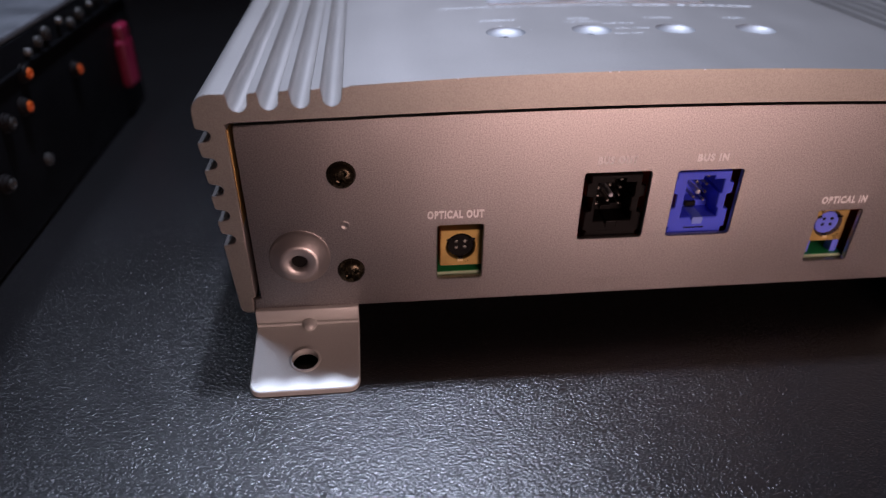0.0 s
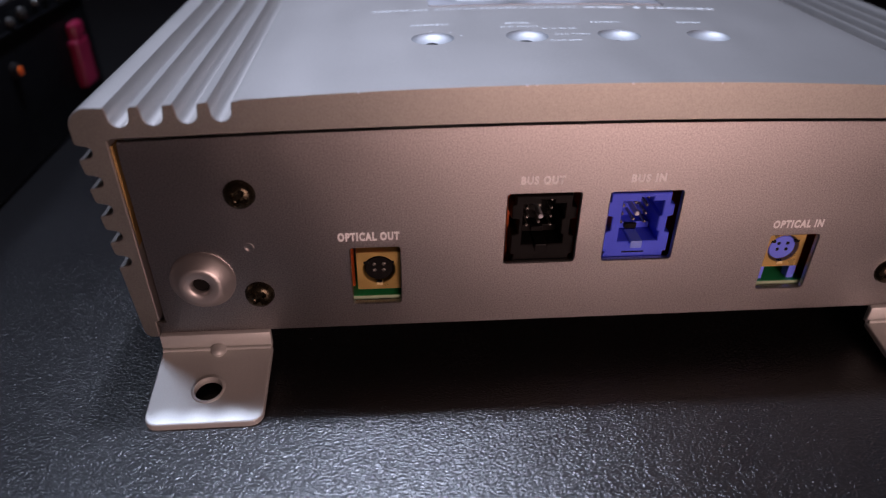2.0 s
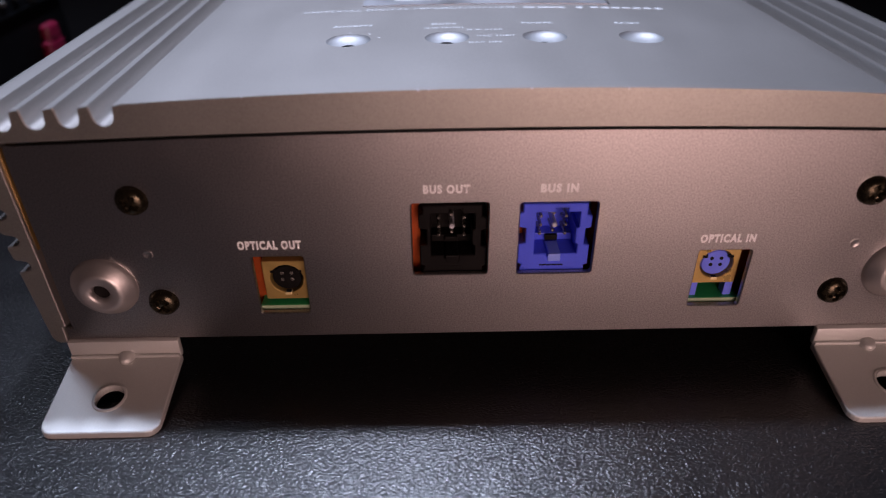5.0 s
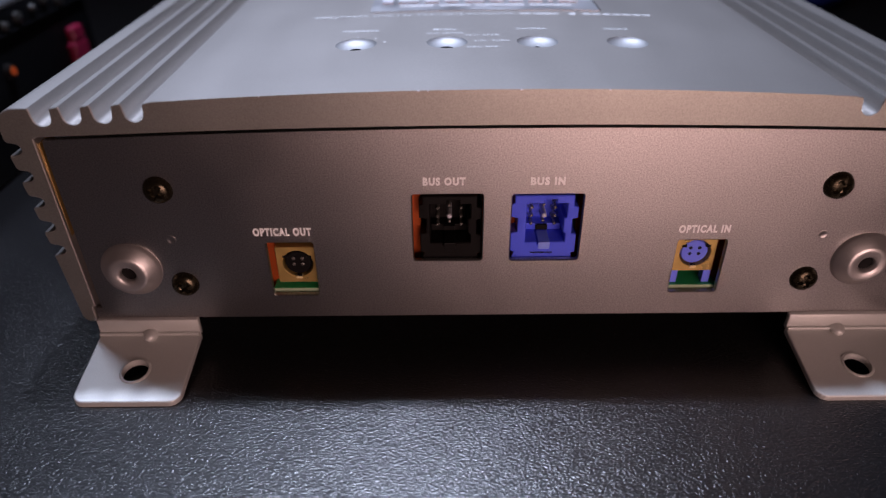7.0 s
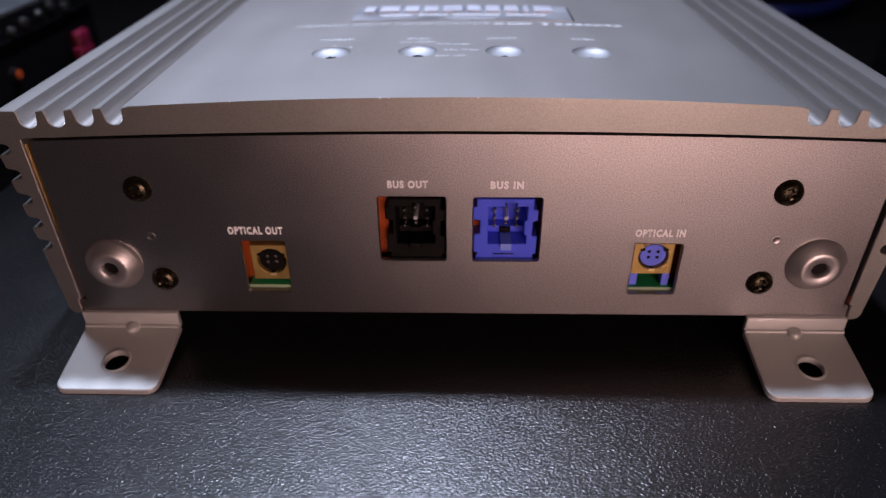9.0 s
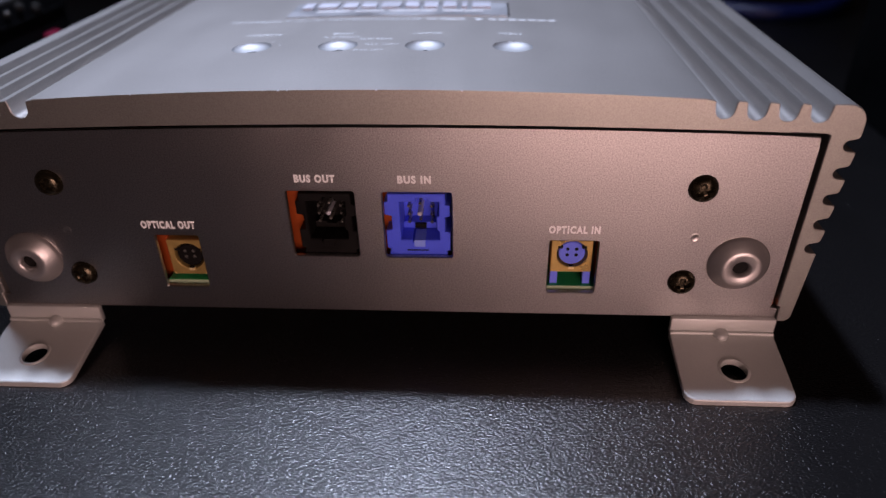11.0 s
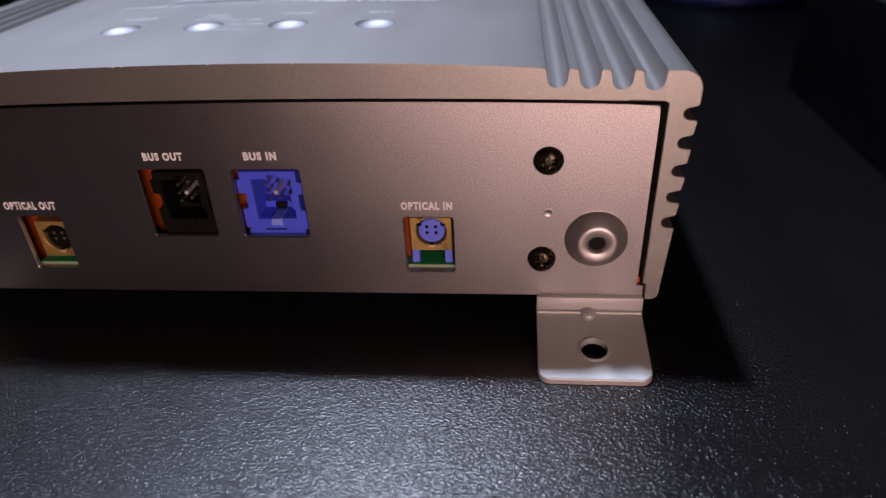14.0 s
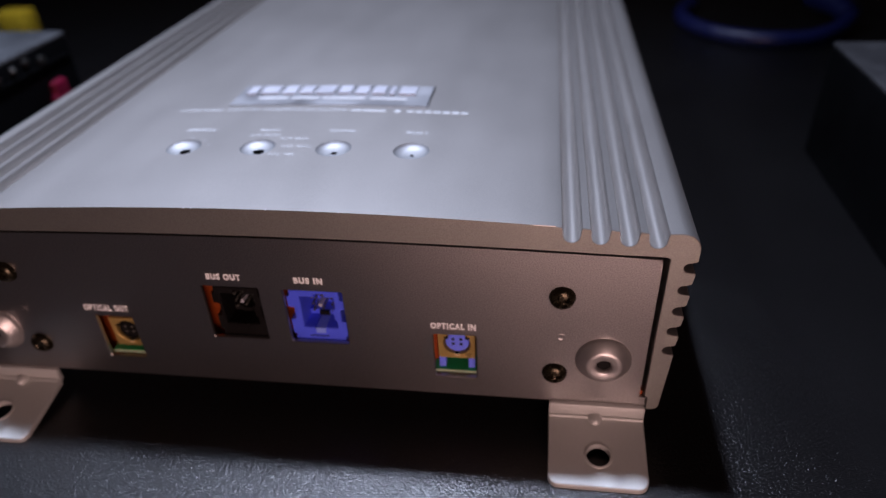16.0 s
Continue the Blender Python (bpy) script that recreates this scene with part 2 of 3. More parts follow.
slab("floor", (-2.0, -2.0, -0.80), (2.0, 2.4, -0.75), FLOOR, "dark floor of a dim room", "floor")
slab("ceiling", (-2.0, -2.0, 1.70), (2.0, 2.4, 1.75), WALL, "plain dim ceiling of the room", "ceiling")
slab("wall_north", (-2.0, 2.4, -0.80), (2.0, 2.5, 1.75), WALL, "plain dim painted wall", "wall")
slab("wall_south", (-2.0, -2.1, -0.80), (2.0, -2.0, 1.75), WALL, "plain dim painted wall", "wall")
slab("wall_west", (-2.1, -2.1, -0.80), (-2.0, 2.5, 1.75), WALL, "plain dim painted wall", "wall")
slab("wall_east", (2.0, -2.1, -0.80), (2.1, 2.5, 1.75), WALL, "plain dim painted wall", "wall")
tagged(part("tabletop", box((-900, -500, -30), (900, 1100, 0), 2.0), TABLE), "black laminate tabletop with a wrinkled leather-like grain", "table", kind="structure")

# ---- the audio processor ----
unit = thing("audio_processor", "champagne silver aluminium car audio processor with ribbed sides on steel feet", "audio unit")
DEPTH = 290.0
GROOVES = (88.4, 95.9, 103.4, 110.8)
NOTCHES = (64.0, 56.6, 49.2, 41.9, 34.6)


def crown(x):
    """Height of the top face."""
    return 78.3 - 2.7 * (abs(x) / 88.0) ** 2 if abs(x) < 88 else 75.6 - 0.042 * (abs(x) - 88)


def roof(x):
    """Height of the inner edge over the front panel."""
    return 69.4 - 2.3 * (abs(x) / 114.0) ** 2


def half_profile():
    """Outer outline of the right half, from the top middle round to the inner edge."""
    pts = [(x, crown(x)) for x in range(0, 85, 6)]
    for g in GROOVES:
        z = crown(g)
        pts += [(g - 2.75, z - 0.05), (g - 2.45, z - 0.5)]
        for i in range(9):
            a = math.pi * (1 + i / 8)
            pts.append((g + 2.2 * math.cos(a), z - 2.5 + 2.1 * math.sin(a)))
        pts += [(g + 2.45, z - 0.5), (g + 2.75, z - 0.05)]
    for i in range(8):
        a = radians(90 - 90 * i / 7)
        pts.append((117.0 + 4.9 * math.cos(a), 69.7 + 4.9 * math.sin(a)))
    for n in NOTCHES:
        out = 119.8 + 2.1 * (n - 33) / 33
        pts += [(out, n + 2.3), (out - 0.4, n + 1.8)]
        for i in range(7):
            a = radians(90 + 30 * i)
            pts.append((out - 2.0 + 1.5 * math.cos(a), n + 1.45 * math.sin(a)))
        pts += [(out - 0.4, n - 1.6), (out - 0.05, n - 2.1)]
    pts += [(119.7, 31.5), (118.2, 12.2), (117.7, 10.9), (116.6, 10.2), (114.5, 10.2)]
    pts += [(114.5, 15.2), (113.6, 15.6), (114.5, 66.6)]
    pts += [(x, roof(x)) for x in (113.5, 105, 90, 75, 60, 45, 30, 15, 0)]
    return pts


def shell():
    right = half_profile()
    # the outline is one closed band: outer edge on the right, inner edge, and back on the left
    bm = bmesh.new()
    front = [bm.verts.new((x * MM, -0.0005, z * MM)) for x, z in right]
    left = [front[0]] + [bm.verts.new((-x * MM, -0.0005, z * MM)) for x, z in right[1:-1]] + [front[-1]]
    edges = []
    for side in (front, left):
        edges += [bm.edges.new((a, b)) for a, b in zip(side, side[1:])]
    bmesh.ops.triangle_fill(bm, use_beauty=True, use_dissolve=False, edges=edges, normal=(0, -1, 0))
    faces = bm.faces[:]
    rim = [e for e in bm.edges if len(e.link_faces) == 1]
    out = bmesh.ops.extrude_face_region(bm, geom=faces)
    for v in (g for g in out["geom"] if isinstance(g, bmesh.types.BMVert)):
        v.co.y = DEPTH * MM
    bmesh.ops.bevel(bm, geom=[e for e in rim if e.is_valid], offset=0.00022, segments=1, profile=0.5, affect="EDGES", clamp_overlap=True)
    return bm


cover = part("cover", shell(), SATIN, unit, "ribbed extruded aluminium cover")

# dished recesses in the top, cut out of the cover
DISHES = (-38.9, -12.9, 12.9, 38.6)
DISH_Y = 39.4
cutters = bmesh.new()
for x, hole in zip(DISHES, (1.9, 1.9, 1.1, 0.7)):
    top = crown(x)
    one = lathe([(hole, top - 8), (hole, top - 1.75), (2.9, top - 1.6), (3.9, top - 1.32), (4.7, top - 0.98), (5.3, top - 0.62), (5.7, top - 0.27), (5.95, top + 0.1), (6.1, top + 2)], (x, DISH_Y, 0), "z", 36)
    bmesh.ops.recalc_face_normals(one, faces=one.faces)
    tmp = bpy.data.meshes.new("cutter")
    one.to_mesh(tmp)
    one.free()
    cutters.from_mesh(tmp)
    bpy.data.meshes.remove(tmp)
cut_mesh = bpy.data.meshes.new("cutter")
cutters.to_mesh(cut_mesh)
cutters.free()
cut_mesh.materials.append(PRESSED)
cut_ob = new("cutter", cut_mesh)
mod = cover.modifiers.new("dishes", "BOOLEAN")
mod.material_mode = "TRANSFER"
mod.operation, mod.solver, mod.object = "DIFFERENCE", "EXACT", cut_ob
bpy.context.view_layer.update()
made = bpy.data.meshes.new_from_object(cover.evaluated_get(bpy.context.evaluated_depsgraph_get()))
cover.modifiers.clear()
cover.data = made
bpy.data.objects.remove(cut_ob)
smooth(cover, 28)
cover.data.materials.append(SAWN)
for face in cover.data.polygons:
    face.use_smooth = abs(face.normal.y) < 0.02 or face.center.y > 0.02
    if face.normal.y < -0.98 and face.center.y < 0.01:
        face.material_index = 2

# what shows at the bottom of each dish
for x, r in zip(DISHES, (1.7, 1.7, 0.9, 0.5)):
    knob = part("adjuster", lathe([(r + 0.17, -7.5), (r + 0.17, -2.15), (r, -2.15), (r - 0.1, -3.4), (r * 0.3, -3.4)], (x, DISH_Y, crown(x)), "z", 20), BLACK, unit, "black plastic adjuster deep in a dish")
    part("slot", box((x - r * 0.8, DISH_Y - 0.3, crown(x) - 3.5), (x + r * 0.8, DISH_Y + 0.3, crown(x) - 3.3)), BLACK, knob)

# front panel with its four openings
BUS_OUT, BUS_IN = (-22.5, 29.9, -4.0, 50.2), (3.6, 29.8, 22.2, 50.0)
OPT_OUT, OPT_IN = (-62.3, 18.6, -49.6, 35.9), (48.9, 18.6, 62.2, 35.7)
edge_r = [(112.2, 15.4), (112.9, 62.0), (112.9, 65.6), (112.6, 66.1)]
top_edge = [(x, roof(x) - 1.05) for x in (105, 90, 75, 60, 45, 30, 15, 0, -15, -30, -45, -60, -75, -90, -105)]
panel_outline = [(-114.2, 10.8), (114.2, 10.8), (114.2, 14.4), (112.2, 14.8)] + edge_r + top_edge
panel_outline += [(-x, z) for x, z in reversed(edge_r)] + [(-112.2, 14.8), (-114.2, 14.4)]
openings = [rounded(*o, 0.7) for o in (BUS_OUT, BUS_IN, OPT_OUT, OPT_IN)]
panel = part("front_panel", cut_plate(panel_outline, openings, 0.0, 1.3, 0.28), ALU, unit, "satin champagne front panel")

# copper plated inner chassis behind the panel
chassis = part("inner_chassis", cut_plate([(-108, 13), (108, 13), (108, 58), (-108, 58)], [[(a, 27), (b, 27), (b, 49.5), (a, 49.5)] for a, b in ((-20.6, -3.8), (5.4, 22.3))] + [[(a, 16), (b, 16), (b, 34.5), (a, 34.5)] for a, b in ((-62, -48.6), (49, 62.6))], 7.0, 8.0), COPPER, unit, "copper plated inner chassis")
part("flange", box((-114.45, 0.8, 16), (-114.0, 8, 65)), BRASS, chassis)
part("tab", box((110.6, 1.6, 14.6), (113.2, 4.0, 16.2)), COPPER, chassis)
part("base_plate", box((-113, 1.5, 11.0), (113, DEPTH - 2, 12.2)), STEEL, unit, "plated steel base plate")


def screw(cx, cz, turn):
    """A pan head screw with a cross recess, seen from the front."""
    bm = bmesh.new()
    R, rows = 3.85, []
    for i in range(11):
        r = R * i / 10
        row = []
        for k in range(48 if i else 1):
            a = 2 * math.pi * k / 48
            u, w = r * math.cos(a), r * math.sin(a)
            h = 2.3 * math.sqrt(max(0.0, 1 - (r / R) ** 2.6))
            ca, sa = u * math.cos(turn) + w * math.sin(turn), w * math.cos(turn) - u * math.sin(turn)
            arm = min(abs(ca), abs(sa))
            if arm < 0.62 and r < 2.2:
                h -= 1.1 * min(1.0, (2.4 - r) / 0.7)
            row.append(bm.verts.new(((cx + u) * MM, -h * MM, (cz + w) * MM)))
        rows.append(row)
    for k in range(48):
        bm.faces.new((rows[0][0], rows[1][k], rows[1][(k + 1) % 48]))
    for a, b in zip(rows[1:], rows[2:]):
        for k in range(48):
            bm.faces.new((a[k], b[k], b[(k + 1) % 48], a[(k + 1) % 48]))
    return bm


for x, z, turn in ((87.0, 52.0, 0.4), (86.0, 23.0, 0.15), (-87.5, 52.3, 1.0), (-86.5, 22.9, 0.7)):
    smooth(part("screw", screw(x, z, turn), SCREW, unit, "dark chromated cross-head screw"), 50)

HUB = [(8.3, 0.0), (8.25, -0.45), (7.7, -1.2), (5.5, -3.2), (5.0, -3.5), (4.4, -3.55), (2.9, -3.4), (2.4, -3.1), (2.15, -2.4), (2.0, 0.0), (2.0, 3.0)]
for s, hz in ((-1, 27.9), (1, 29.3)):
    hub = smooth(part("bushing", lathe(HUB, (s * 100.2, 0, hz), "y", 48), TURNED, unit, "round stepped aluminium bushing"), 40)
    # black plug added to paint the dark inside of the hub's hole
    part("bore_shade", lathe([(2.05, -1.9), (1.95, 2.0)], (s * 100.2, 0, hz), "y", 20), BLACK, hub)
    smooth(part("dimple", lathe([(1.4, 0.1), (1.35, -0.12), (1.1, -0.18), (0.8, -0.04)], (s * 87.4, 0, 37.2), "y", 24), ALU, unit, "small pressed dimple"), 40)


def bracket(s):
    """A folded steel foot: an upright, a bead at the fold and a plate with a hole."""
    x0, x1 = (84.9, 114.3) if s > 0 else (-114.3, -85.1)
    bm = bmesh.new()
    back, front, t = -1.2, -24.4, 1.7
    z_back, z_front = 6.1, 1.72
    r = 3.2
    loop = [(x0, back), (x1, back)]
    for i in range(6):
        a = radians(90 * i / 5)
        loop.append((x1 - r + r * math.cos(a), front + r - r * math.sin(a)))
    for i in range(6):
        a = radians(90 + 90 * i / 5)
        loop.append((x0 + r + r * math.cos(a), front + r - r * math.sin(a)))
    hole = [(x, y) for x, y in ring(s * 100.0, -14.4, 3.5, 28)]
    edges = []
    for pts in (loop, hole):
        vs = [bm.verts.new((x * MM, y * MM, (z_front + (z_back - z_front) * (y - front) / (back - front)) * MM)) for x, y in pts]
        edges += [bm.edges.new((vs[i], vs[(i + 1) % len(vs)])) for i in range(len(vs))]
    bmesh.ops.triangle_fill(bm, use_beauty=True, use_dissolve=False, edges=edges, normal=(0, 0, 1))
    rim = [e for e in bm.edges if len(e.link_faces) == 1]
    out = bmesh.ops.extrude_face_region(bm, geom=bm.faces[:])
    for v in (g for g in out["geom"] if isinstance(g, bmesh.types.BMVert)):
        v.co.z -= t * MM
    bmesh.ops.bevel(bm, geom=[e for e in rim if e.is_valid], offset=0.0004, segments=2, profile=0.5, affect="EDGES")
    ob = part("mounting_bracket", bm, STEEL, unit, "bent steel mounting foot with a bolt hole")
    upright = box((x0, -1.6, 5.6), (x1, 0.4, 11.2), 0.5)
    smooth(part("upright", upright, STEEL, ob), 40)
    bead = bmesh.new()
    bmesh.ops.create_cone(bead, cap_ends=True, segments=14, radius1=0.55 * MM, radius2=0.55 * MM, depth=(x1 - x0 - 0.6) * MM, matrix=pose((x0 + x1) / 2 * MM, -1.9 * MM, 6.5 * MM, 0, 90, 0))
    smooth(part("fold_bead", bead, STEEL, ob), 60)
    nub = bmesh.new()
    bmesh.ops.create_uvsphere(nub, u_segments=20, v_segments=12, radius=1.0)
    for v in nub.verts:
        v.co = (s * 99.3 * MM + v.co.x * 2.2 * MM, -1.9 * MM + v.co.y * 2.8 * MM, 6.4 * MM + v.co.z * 1.7 * MM)
    smooth(part("gusset", nub, STEEL, ob, "pressed stiffening nub"), 60)
    lip = lathe([(4.3, 0.0), (4.1, 0.28), (3.6, 0.25), (3.5, -0.6)], (s * 100.0, -14.4, 3.62), "z", 30)
    bmesh.ops.delete(lip, geom=[f for f in lip.faces if len(f.verts) > 4], context="FACES")
    bmesh.ops.rotate(lip, verts=lip.verts, cent=(s * 0.1000, -0.0144, 0.00362), matrix=Matrix.Rotation(math.atan2(4.38, 23.2), 3, "X"))
    smooth(part("hole_rim", lip, STEEL, ob), 60)
    return ob


for s in (-1, 1):
    bracket(s)


# ---- sockets ----
def cylinder_y(x, z, r, y0, y1, steps=14, tip=0.15):
    return lathe([(r, y1), (r, y0 + tip), (r - tip, y0)], (x, 0, z), "y", steps)


def bus_socket(cx, body, key, wide, label):
    """A keyed multi-pin socket that fills its opening."""
    a, b = cx - 7.5 - wide, cx + 7.7
    outline = [(a, 28.6), (b, 28.6), (b, 30.8), (b + 0.9, 31.0), (b + 0.9, 36.6), (b - 0.5, 37.0), (b - 0.5, 41.4), (b + 0.9, 41.8), (b + 0.9, 45.0), (b - 0.4, 45.4), (b - 0.4, 48.6),
               (a + 0.6, 48.6), (a + 0.6, 46.4), (a - 0.4, 46.0), (a - 0.4, 42.2), (a + 1.5, 41.8), (a + 1.5, 37.6), (a - 0.2, 37.2), (a - 0.2, 31.6), (a + 0.8, 31.2)]
    cavity = [(cx - 5.2, 34.3), (cx - 2.0, 34.3), (cx - 2.0, 33.6), (cx + 1.6, 33.6), (cx + 1.6, 34.3), (cx + 5.6, 34.3), (cx + 5.6, 37.0), (cx + 4.9, 37.4), (cx + 4.9, 41.6), (cx + 5.6, 42.0),
              (cx + 5.6, 46.2), (cx + 2.6, 46.2), (cx + 2.6, 47.4), (cx - 0.6, 47.4), (cx - 0.6, 46.2), (cx - 5.2, 46.2)]
    ob = part("bus_socket", cut_plate(outline, [cavity], 1.9, 14.0, 0.25), body, unit, label)
    part("socket_floor", box((cx - 7, 12.4, 30), (cx + 7, 13.6, 48)), body, ob)
    part("key", box((cx - 1.6, 1.6, 32.2), (cx + 1.6, 8.0, 34.4), 0.25), key, ob)
    # solid black block stands in for the shade of the hole above the key
    part("key_hole_shade", box((cx - 1.7, 7.4, 35.0), (cx + 1.5, 8.4, 36.4), 0.1), BLACK, ob)
    part("latch_slot", box((cx - 3.6, 1.83, 30.85), (cx + 2.4, 2.1, 31.25)), BLACK, ob)
    part("rib", box((cx - 5.1, 8.5, 34.4), (cx + 5.4, 12.4, 36.4), 0.2), body, ob)
    for x in (-3.2, 0.0, 3.2):
        for z in (37.4, 39.9, 42.4, 44.9):
            if (x, z) == (0.0, 39.9):
                continue
            part("pin", cylinder_y(cx + x, z + (0.9 if x == 0 else 0), 0.45, 6.6, 12.4, 12), PIN, ob)
    part("pin", cylinder_y(cx, 41.0, 0.7, 4.6, 12.4, 16, 0.25), CHROME, ob, "thick bright centre pin")
    return ob


bus_socket(-12.7, BLACK, BLACK, 0.3, "black plastic multi-pin bus socket")
bus_socket(13.0, BLUE, GLINT_BLUE, 1.5, "blue plastic multi-pin bus socket")


def optical_socket(cx, cz, insert, label, gold, legs):
    """A gold plated round socket on a strip of circuit board."""
    x0, z0, x1, z1 = gold
    ob = part("optical_socket", cut_plate(rounded(x0, z0, x1, z1, 0.3, 2), [ring(cx, cz, 4.25, 36)], 3.4, 12.0, 0.2), GOLD, unit, label)
    face = lathe([(3.75, 9), (3.75, 4.4), (3.5, 4.1), (0.4, 4.1)], (cx, 0, cz), "y", 36)
    smooth(part("insert", face, insert, ob), 40)
    part("insert_wall", lathe([(4.2, 9.5), (4.2, 9.0), (0.5, 9.0)], (cx, 0, cz), "y", 24), BLACK, ob)
    for dx in (-1.25, 1.25):
        for dz in (-0.95, 0.95):
            part("contact", lathe([(0.5, 4.6), (0.5, 4.03), (0.35, 4.0)], (cx + dx, 0, cz + dz + 0.4), "y", 14), BLACK if insert is not BLACK else PIN, ob)
    part("key", box((cx - 0.85, 3.0, cz - 4.75), (cx + 0.85, 4.6, cz - 4.0), 0.12), KEY_GOLD, ob, "bright key tab")
    for a in (35, 145, 270):
        t = radians(a)
        part("notch", box((cx + 4.1 * math.cos(t) - 0.7, 3.35, cz + 4.1 * math.sin(t) - 0.45), (cx + 4.1 * math.cos(t) + 0.7, 4.0, cz + 4.1 * math.sin(t) + 0.45), 0.15), BLACK, ob)
    if legs:
        for lx in (x0 + 0.1, x1 - 2.2):
            part("leg", box((lx, 3.5, 19.4), (lx + 2.1, 6.5, z0 + 0.2), 0.15), insert, ob)
    board = part("circuit_board", box((cx - 7.4, 2.4, 17.9), (cx + 7.4, 24, 19.4)), PCB, unit, "green circuit board")
    part("board_edge", box((cx - 7.4, 2.2, 18.0), (cx + 7.4, 2.4, 19.35)), PCB_EDGE, board)
    return ob


optical_socket(-55.3, 26.9, BLACK, "gold round optical output socket with black insert", (-61.2, 20.6, -49.0, 32.4), False)
optical_socket(55.7, 29.3, MID_BLUE, "gold round optical input socket with blue insert", (49.8, 23.4, 61.4, 33.8), True)


# ---- lettering ----
def letters(body, x0, x1, a0, a1, plane, bold=0.06):
    """White print that fills a given rectangle (mm) of the front panel or of the top."""
    curve = bpy.data.curves.new("lettering", "FONT")
    curve.body, curve.size, curve.offset, curve.resolution_u = body, 1.0, bold, 3
    curve.space_character = 1.22
    tmp = new("lettering", curve)
    bpy.context.view_layer.update()
    data = bpy.data.meshes.new_from_object(tmp.evaluated_get(bpy.context.evaluated_depsgraph_get()))
    bpy.data.objects.remove(tmp)
    xs, ys = [v.co.x for v in data.vertices], [v.co.y for v in data.vertices]
    for v in data.vertices:
        x = x0 + (x1 - x0) * (v.co.x - min(xs)) / (max(xs) - min(xs))
        a = a0 + (a1 - a0) * (v.co.y - min(ys)) / (max(ys) - min(ys))
        v.co = (x * MM, -0.00005, a * MM) if plane == "front" else (x * MM, (a + 2.3) * MM, (crown(x) + 0.05) * MM)
    data.materials.clear()
    data.materials.append(INK if plane == "front" else FAINT)
    ob = new("lettering", data)
    ob.parent = unit
    return tagged(ob, "white printed lettering")


def bar(x0, x1, y0, y1, material=INK, name="printed_bar", h=0.06, parent=None):
    """A flat mark that follows the curve of the top."""
    bm = bmesh.new()
    n = max(2, int((x1 - x0) / 3))
    rows = []
    for i in range(n + 1):
        x = x0 + (x1 - x0) * i / n
        rows.append([bm.verts.new((x * MM, (y + 2.3) * MM, (crown(x) + z) * MM)) for y, z in ((y0, -0.1), (y0, h), (y1, h), (y1, -0.1))])
    for a, b in zip(rows, rows[1:]):
        for k in range(4):
            bm.faces.new((a[k], a[(k + 1) % 4], b[(k + 1) % 4], b[k]))
    bm.faces.new(rows[0])
    bm.faces.new(rows[-1])
    return part(name, bm, material, parent or unit)


letters("OPTICAL OUT", -65.2, -49.6, 38.1, 40.7, "front")
letters("BUS OUT", -19.6, -8.6, 52.8, 55.2, "front")
letters("BUS IN", 8.0, 16.9, 52.7, 55.1, "front")
letters("OPTICAL IN", 48.4, 62.2, 38.0, 40.5, "front")
letters("UNIVERSAL DIGITAL PREAMP/EQUALIZER", -55.2, 9.4, 68.0, 69.8, "top", 0.03)
for a, b in ((11.0, 14.4), (15.4, 23.6)):
    bar(a, b, 68.2, 69.6, FAINT, "model_bar")
letters("ADDRESS", -44.5, -33.4, 50.2, 51.8, "top", 0.035)
letters("MODE", -16.8, -10.0, 49.8, 51.4, "top", 0.035)
letters("N.W FRONT", -18.8, -7.8, 45.8, 47.2, "top", 0.025)
letters("N.W REAR", -7.2, 2.5, 43.4, 44.8, "top", 0.025)
letters("DAC THRU", -4.9, 4.9, 37.4, 38.8, "top", 0.025)
letters("DAC HPF", -7.3, 1.2, 31.4, 32.8, "top", 0.025)
letters("POWER", 8.3, 17.2, 49.9, 51.5, "top", 0.035)
letters("RESET", 34.6, 41.9, 50.2, 51.8, "top", 0.035)
for x, y in ((-38.9, 46.4), (-33.6, 44.6), (-30.8, 41.0)):
    part("scale_mark", lathe([(0.35, 0.05), (0.35, -0.1)], (x, y, crown(x)), "z", 10), FAINT, unit)
# maker's mark beside the line of print: plain shapes only
part("maker_mark", lathe([(1.2, 0.06), (1.2, -0.1)], (28.0, 71.2, crown(28.0)), "z", 20), FAINT, unit)
for i in range(7):
    bar(31.4 + i * 3.25, 33.8 + i * 3.25, 68.1, 69.8, FAINT, "maker_bar")
# name plate with plain raised shapes
plate = bar(-37.8, 37.8, 73.4, 93.4, PLATE, "name_plate", 0.25)
tagged(plate, "grey name plate with raised bright marks")
widths = (4.2, 7.6, 5.6, 5.6, 7.2, 5.4, 5.4, 5.4, 2.4, 7.0)
x = -34.4
for i, w in enumerate(widths):
    b = bar(x, x + w - 0.6, 83.4 + 0.4 * (i % 2), 91.4, CHROME, "raised_mark", 0.9, plate)
    x += w + 1.25
for x0, x1 in ((-28.4, -17), (-15, -4.6), (-3, 13.5), (15.5, 29.4)):
    bar(x0, x1, 79.0, 80.8, FAINT, "printed_bar", 0.35, plate)
bar(37.9, 38.4, 73.4, 93.4, BLACK, "plate_edge", 0.12, plate)

# worn bright nicks on the front edge of the cover
for x, w in ((-20.4, 0.7), (-18.0, 0.4), (-58.0, 0.4), (4.0, 0.6), (25.0, 0.4)):
    part("edge_nick", box((x, -0.62, crown(x) - 0.32), (x + w, -0.2, crown(x) + 0.03), 0.1, 1), CHROME, unit)

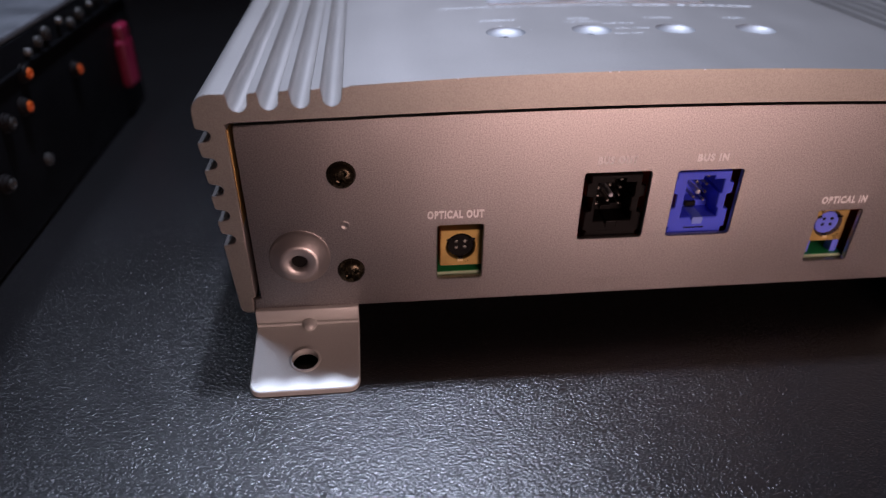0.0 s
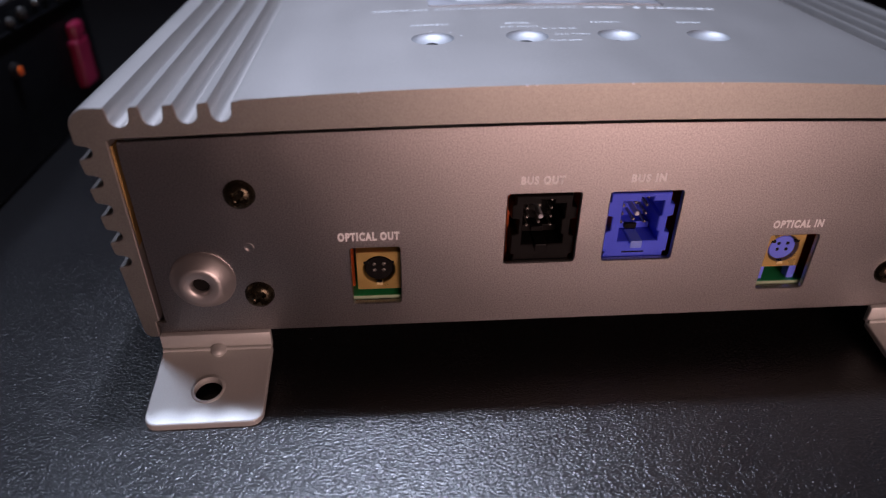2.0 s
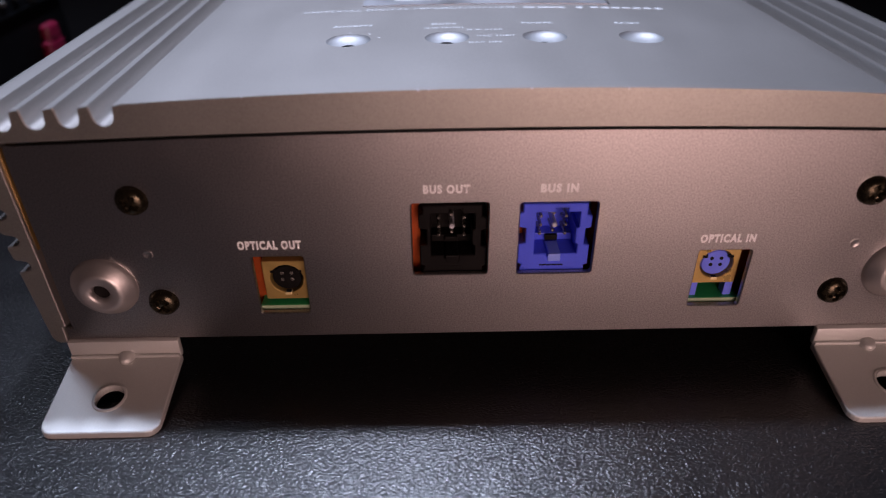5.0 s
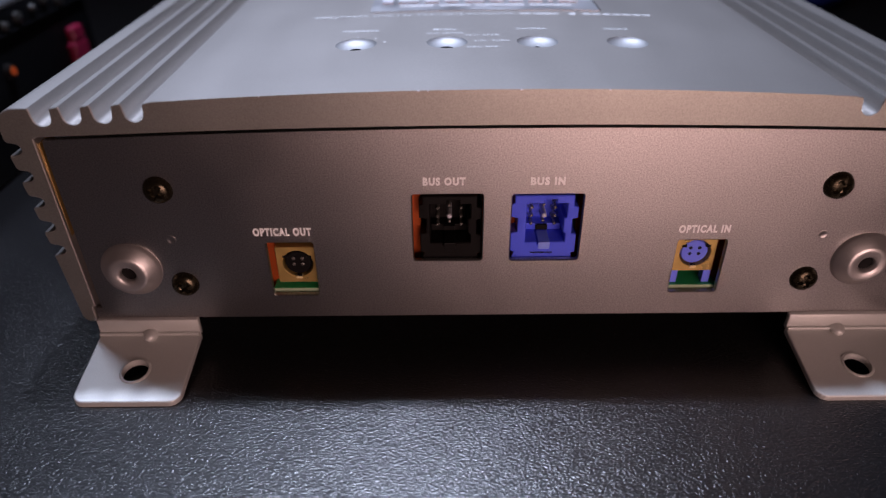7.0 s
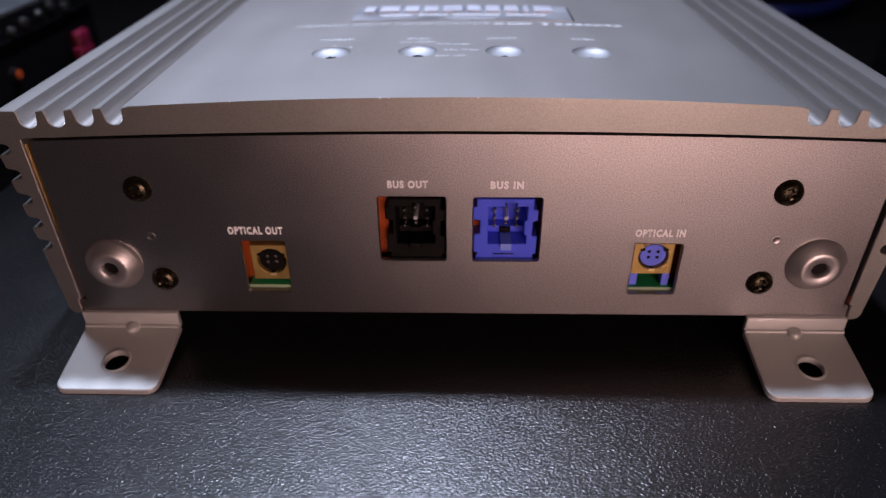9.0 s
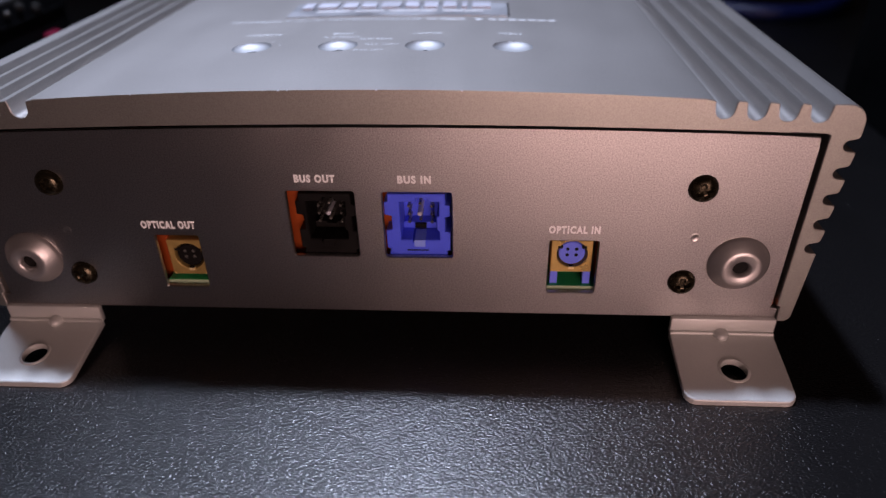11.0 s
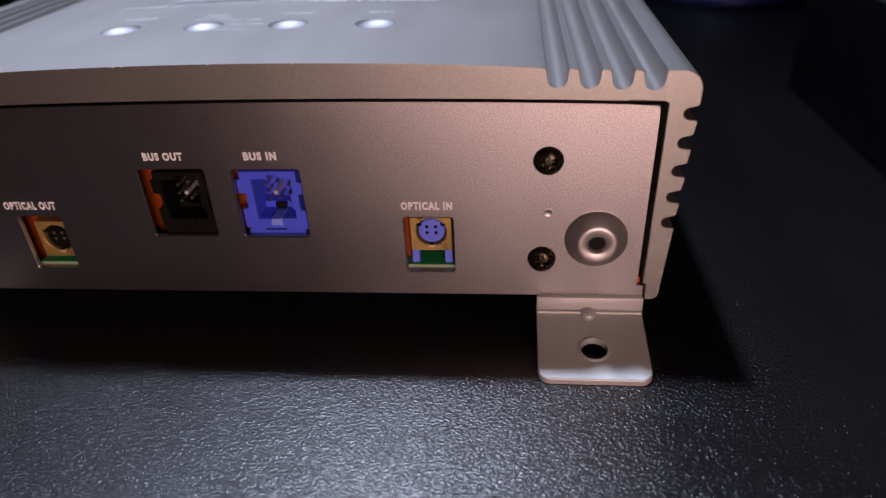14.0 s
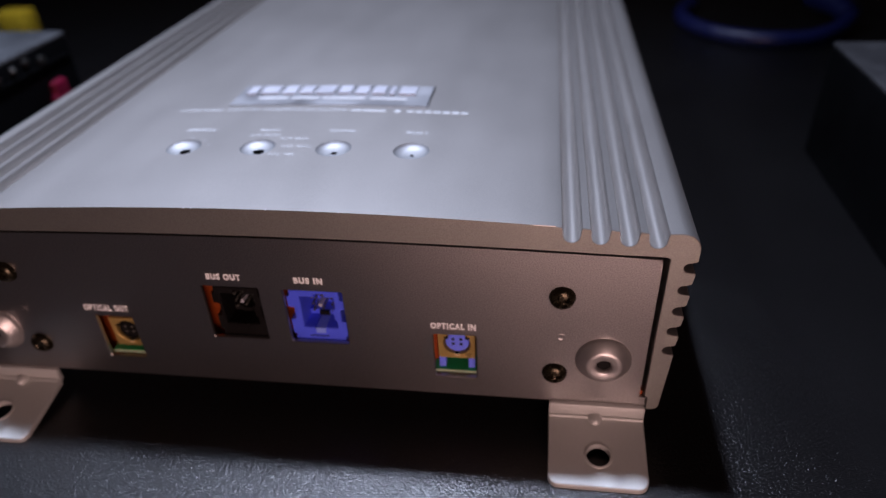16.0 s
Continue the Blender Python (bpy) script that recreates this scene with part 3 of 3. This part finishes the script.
# ---- black unit standing beside ----
amp = thing("amplifier", "black painted amplifier with grey top and phono jacks on one side", "amplifier")
amp.location = (0.0054, -0.007, -0.0032)
smooth(part("case", box((-430, 20, 4.4), (-205.8, 222, 67.5), 1.2), CASE, amp), 40)
part("top_plate", box((-430, 20, 67.5), (-206.2, 222, 70.0), 0.8), GREY_TOP, amp, "grey scuffed metal top")
part("lip", box((-206.0, 24, 57.5), (-204.4, 219, 58.7), 0.3), CASE, amp)
JACK = [(3.4, 0), (3.4, 0.8), (2.9, 1.0), (2.9, 2.4), (1.2, 2.4)]
BARREL = [(1.9, 2.2), (1.9, 3.0), (1.6, 3.2), (1.1, 3.2), (1.0, 2.6)]
for y, z in ((139.6, 44.4), (96.6, 56.0), (90, 46.3), (75.4, 45.9), (63, 29.4)):
    jack = smooth(part("phono_jack", lathe(JACK, (-205.8, y, z), "x", 24), BLACK, amp, "black collared phono jack"), 40)
    smooth(part("barrel", lathe(BARREL, (-205.8, y, z), "x", 20), ORANGE if y > 80 else SHADED_METAL, jack), 40)
for i, y in enumerate((104, 114, 122, 136, 147, 158, 171, 182, 195)):
    smooth(part("terminal_screw", lathe([(1.5 + 0.5 * (i % 3), 0), (1.5 + 0.5 * (i % 3), 1.6), (1.0, 2.2), (0.4, 2.4)], (-205.8, y, 61.4 + (i % 4) * 1.1), "x", 16), SHADED_METAL, amp, "bright terminal screw"), 40)
part("terminal_block", box((-206, 192, 19), (-201.5, 206, 41), 1.0), RED, amp, "crimson plastic terminal block")
part("terminal_clamp", box((-206, 194, 41), (-201.5, 205, 48.5), 1.4), RED, amp)
smooth(part("side_screw", lathe([(2.4, 0), (2.4, 1.2), (1.6, 2.0), (0.4, 2.2)], (-205.8, 95.6, 23.8), "x", 18), SHADED_METAL, amp), 40)
for x in (-217, -415):
    for y in (40, 200):
        part("foot", lathe([(7, 0), (7, 1.4)], (x, y, 3.2), "z", 16), BLACK, amp)

# ---- things at the back of the table ----
block = thing("metal_case", "black metal case with a dark grey scuffed top on the table", "case")
smooth(part("case", box((222.6, 60, 0), (400, 210, 57.5), 1.2), CASE, block), 40)
part("top_plate", box((223, 60.4, 57.5), (400, 209.6, 60.0), 0.8), DARK_TOP, block, "dark grey scuffed metal top")

cable = thing("coiled_cable", "thick blue cable lying in a loose loop", "cable")
loop = []
for i in range(61):
    a = radians(140 + 200 * i / 60)
    loop.append((0.258 + 0.064 * math.cos(a), 0.456 + 0.066 * math.sin(a), 0.0062 + 0.006 * max(0, i - 44) / 16))
smooth(part("sheath", tube(loop, 0.0060), CABLE, cable), 60)
end = Vector(loop[-1])
smooth(part("plug", tube([end, end + Vector((-0.004, 0.016, 0.002)), end + Vector((-0.016, 0.046, 0.003))], 0.0085), CABLE, cable), 60)

smooth(tagged(part("connector", box((-424, 424, 0), (-396, 446, 24), 3.0), YELLOW), "small yellow plastic connector standing on the table", "connector"), 40)
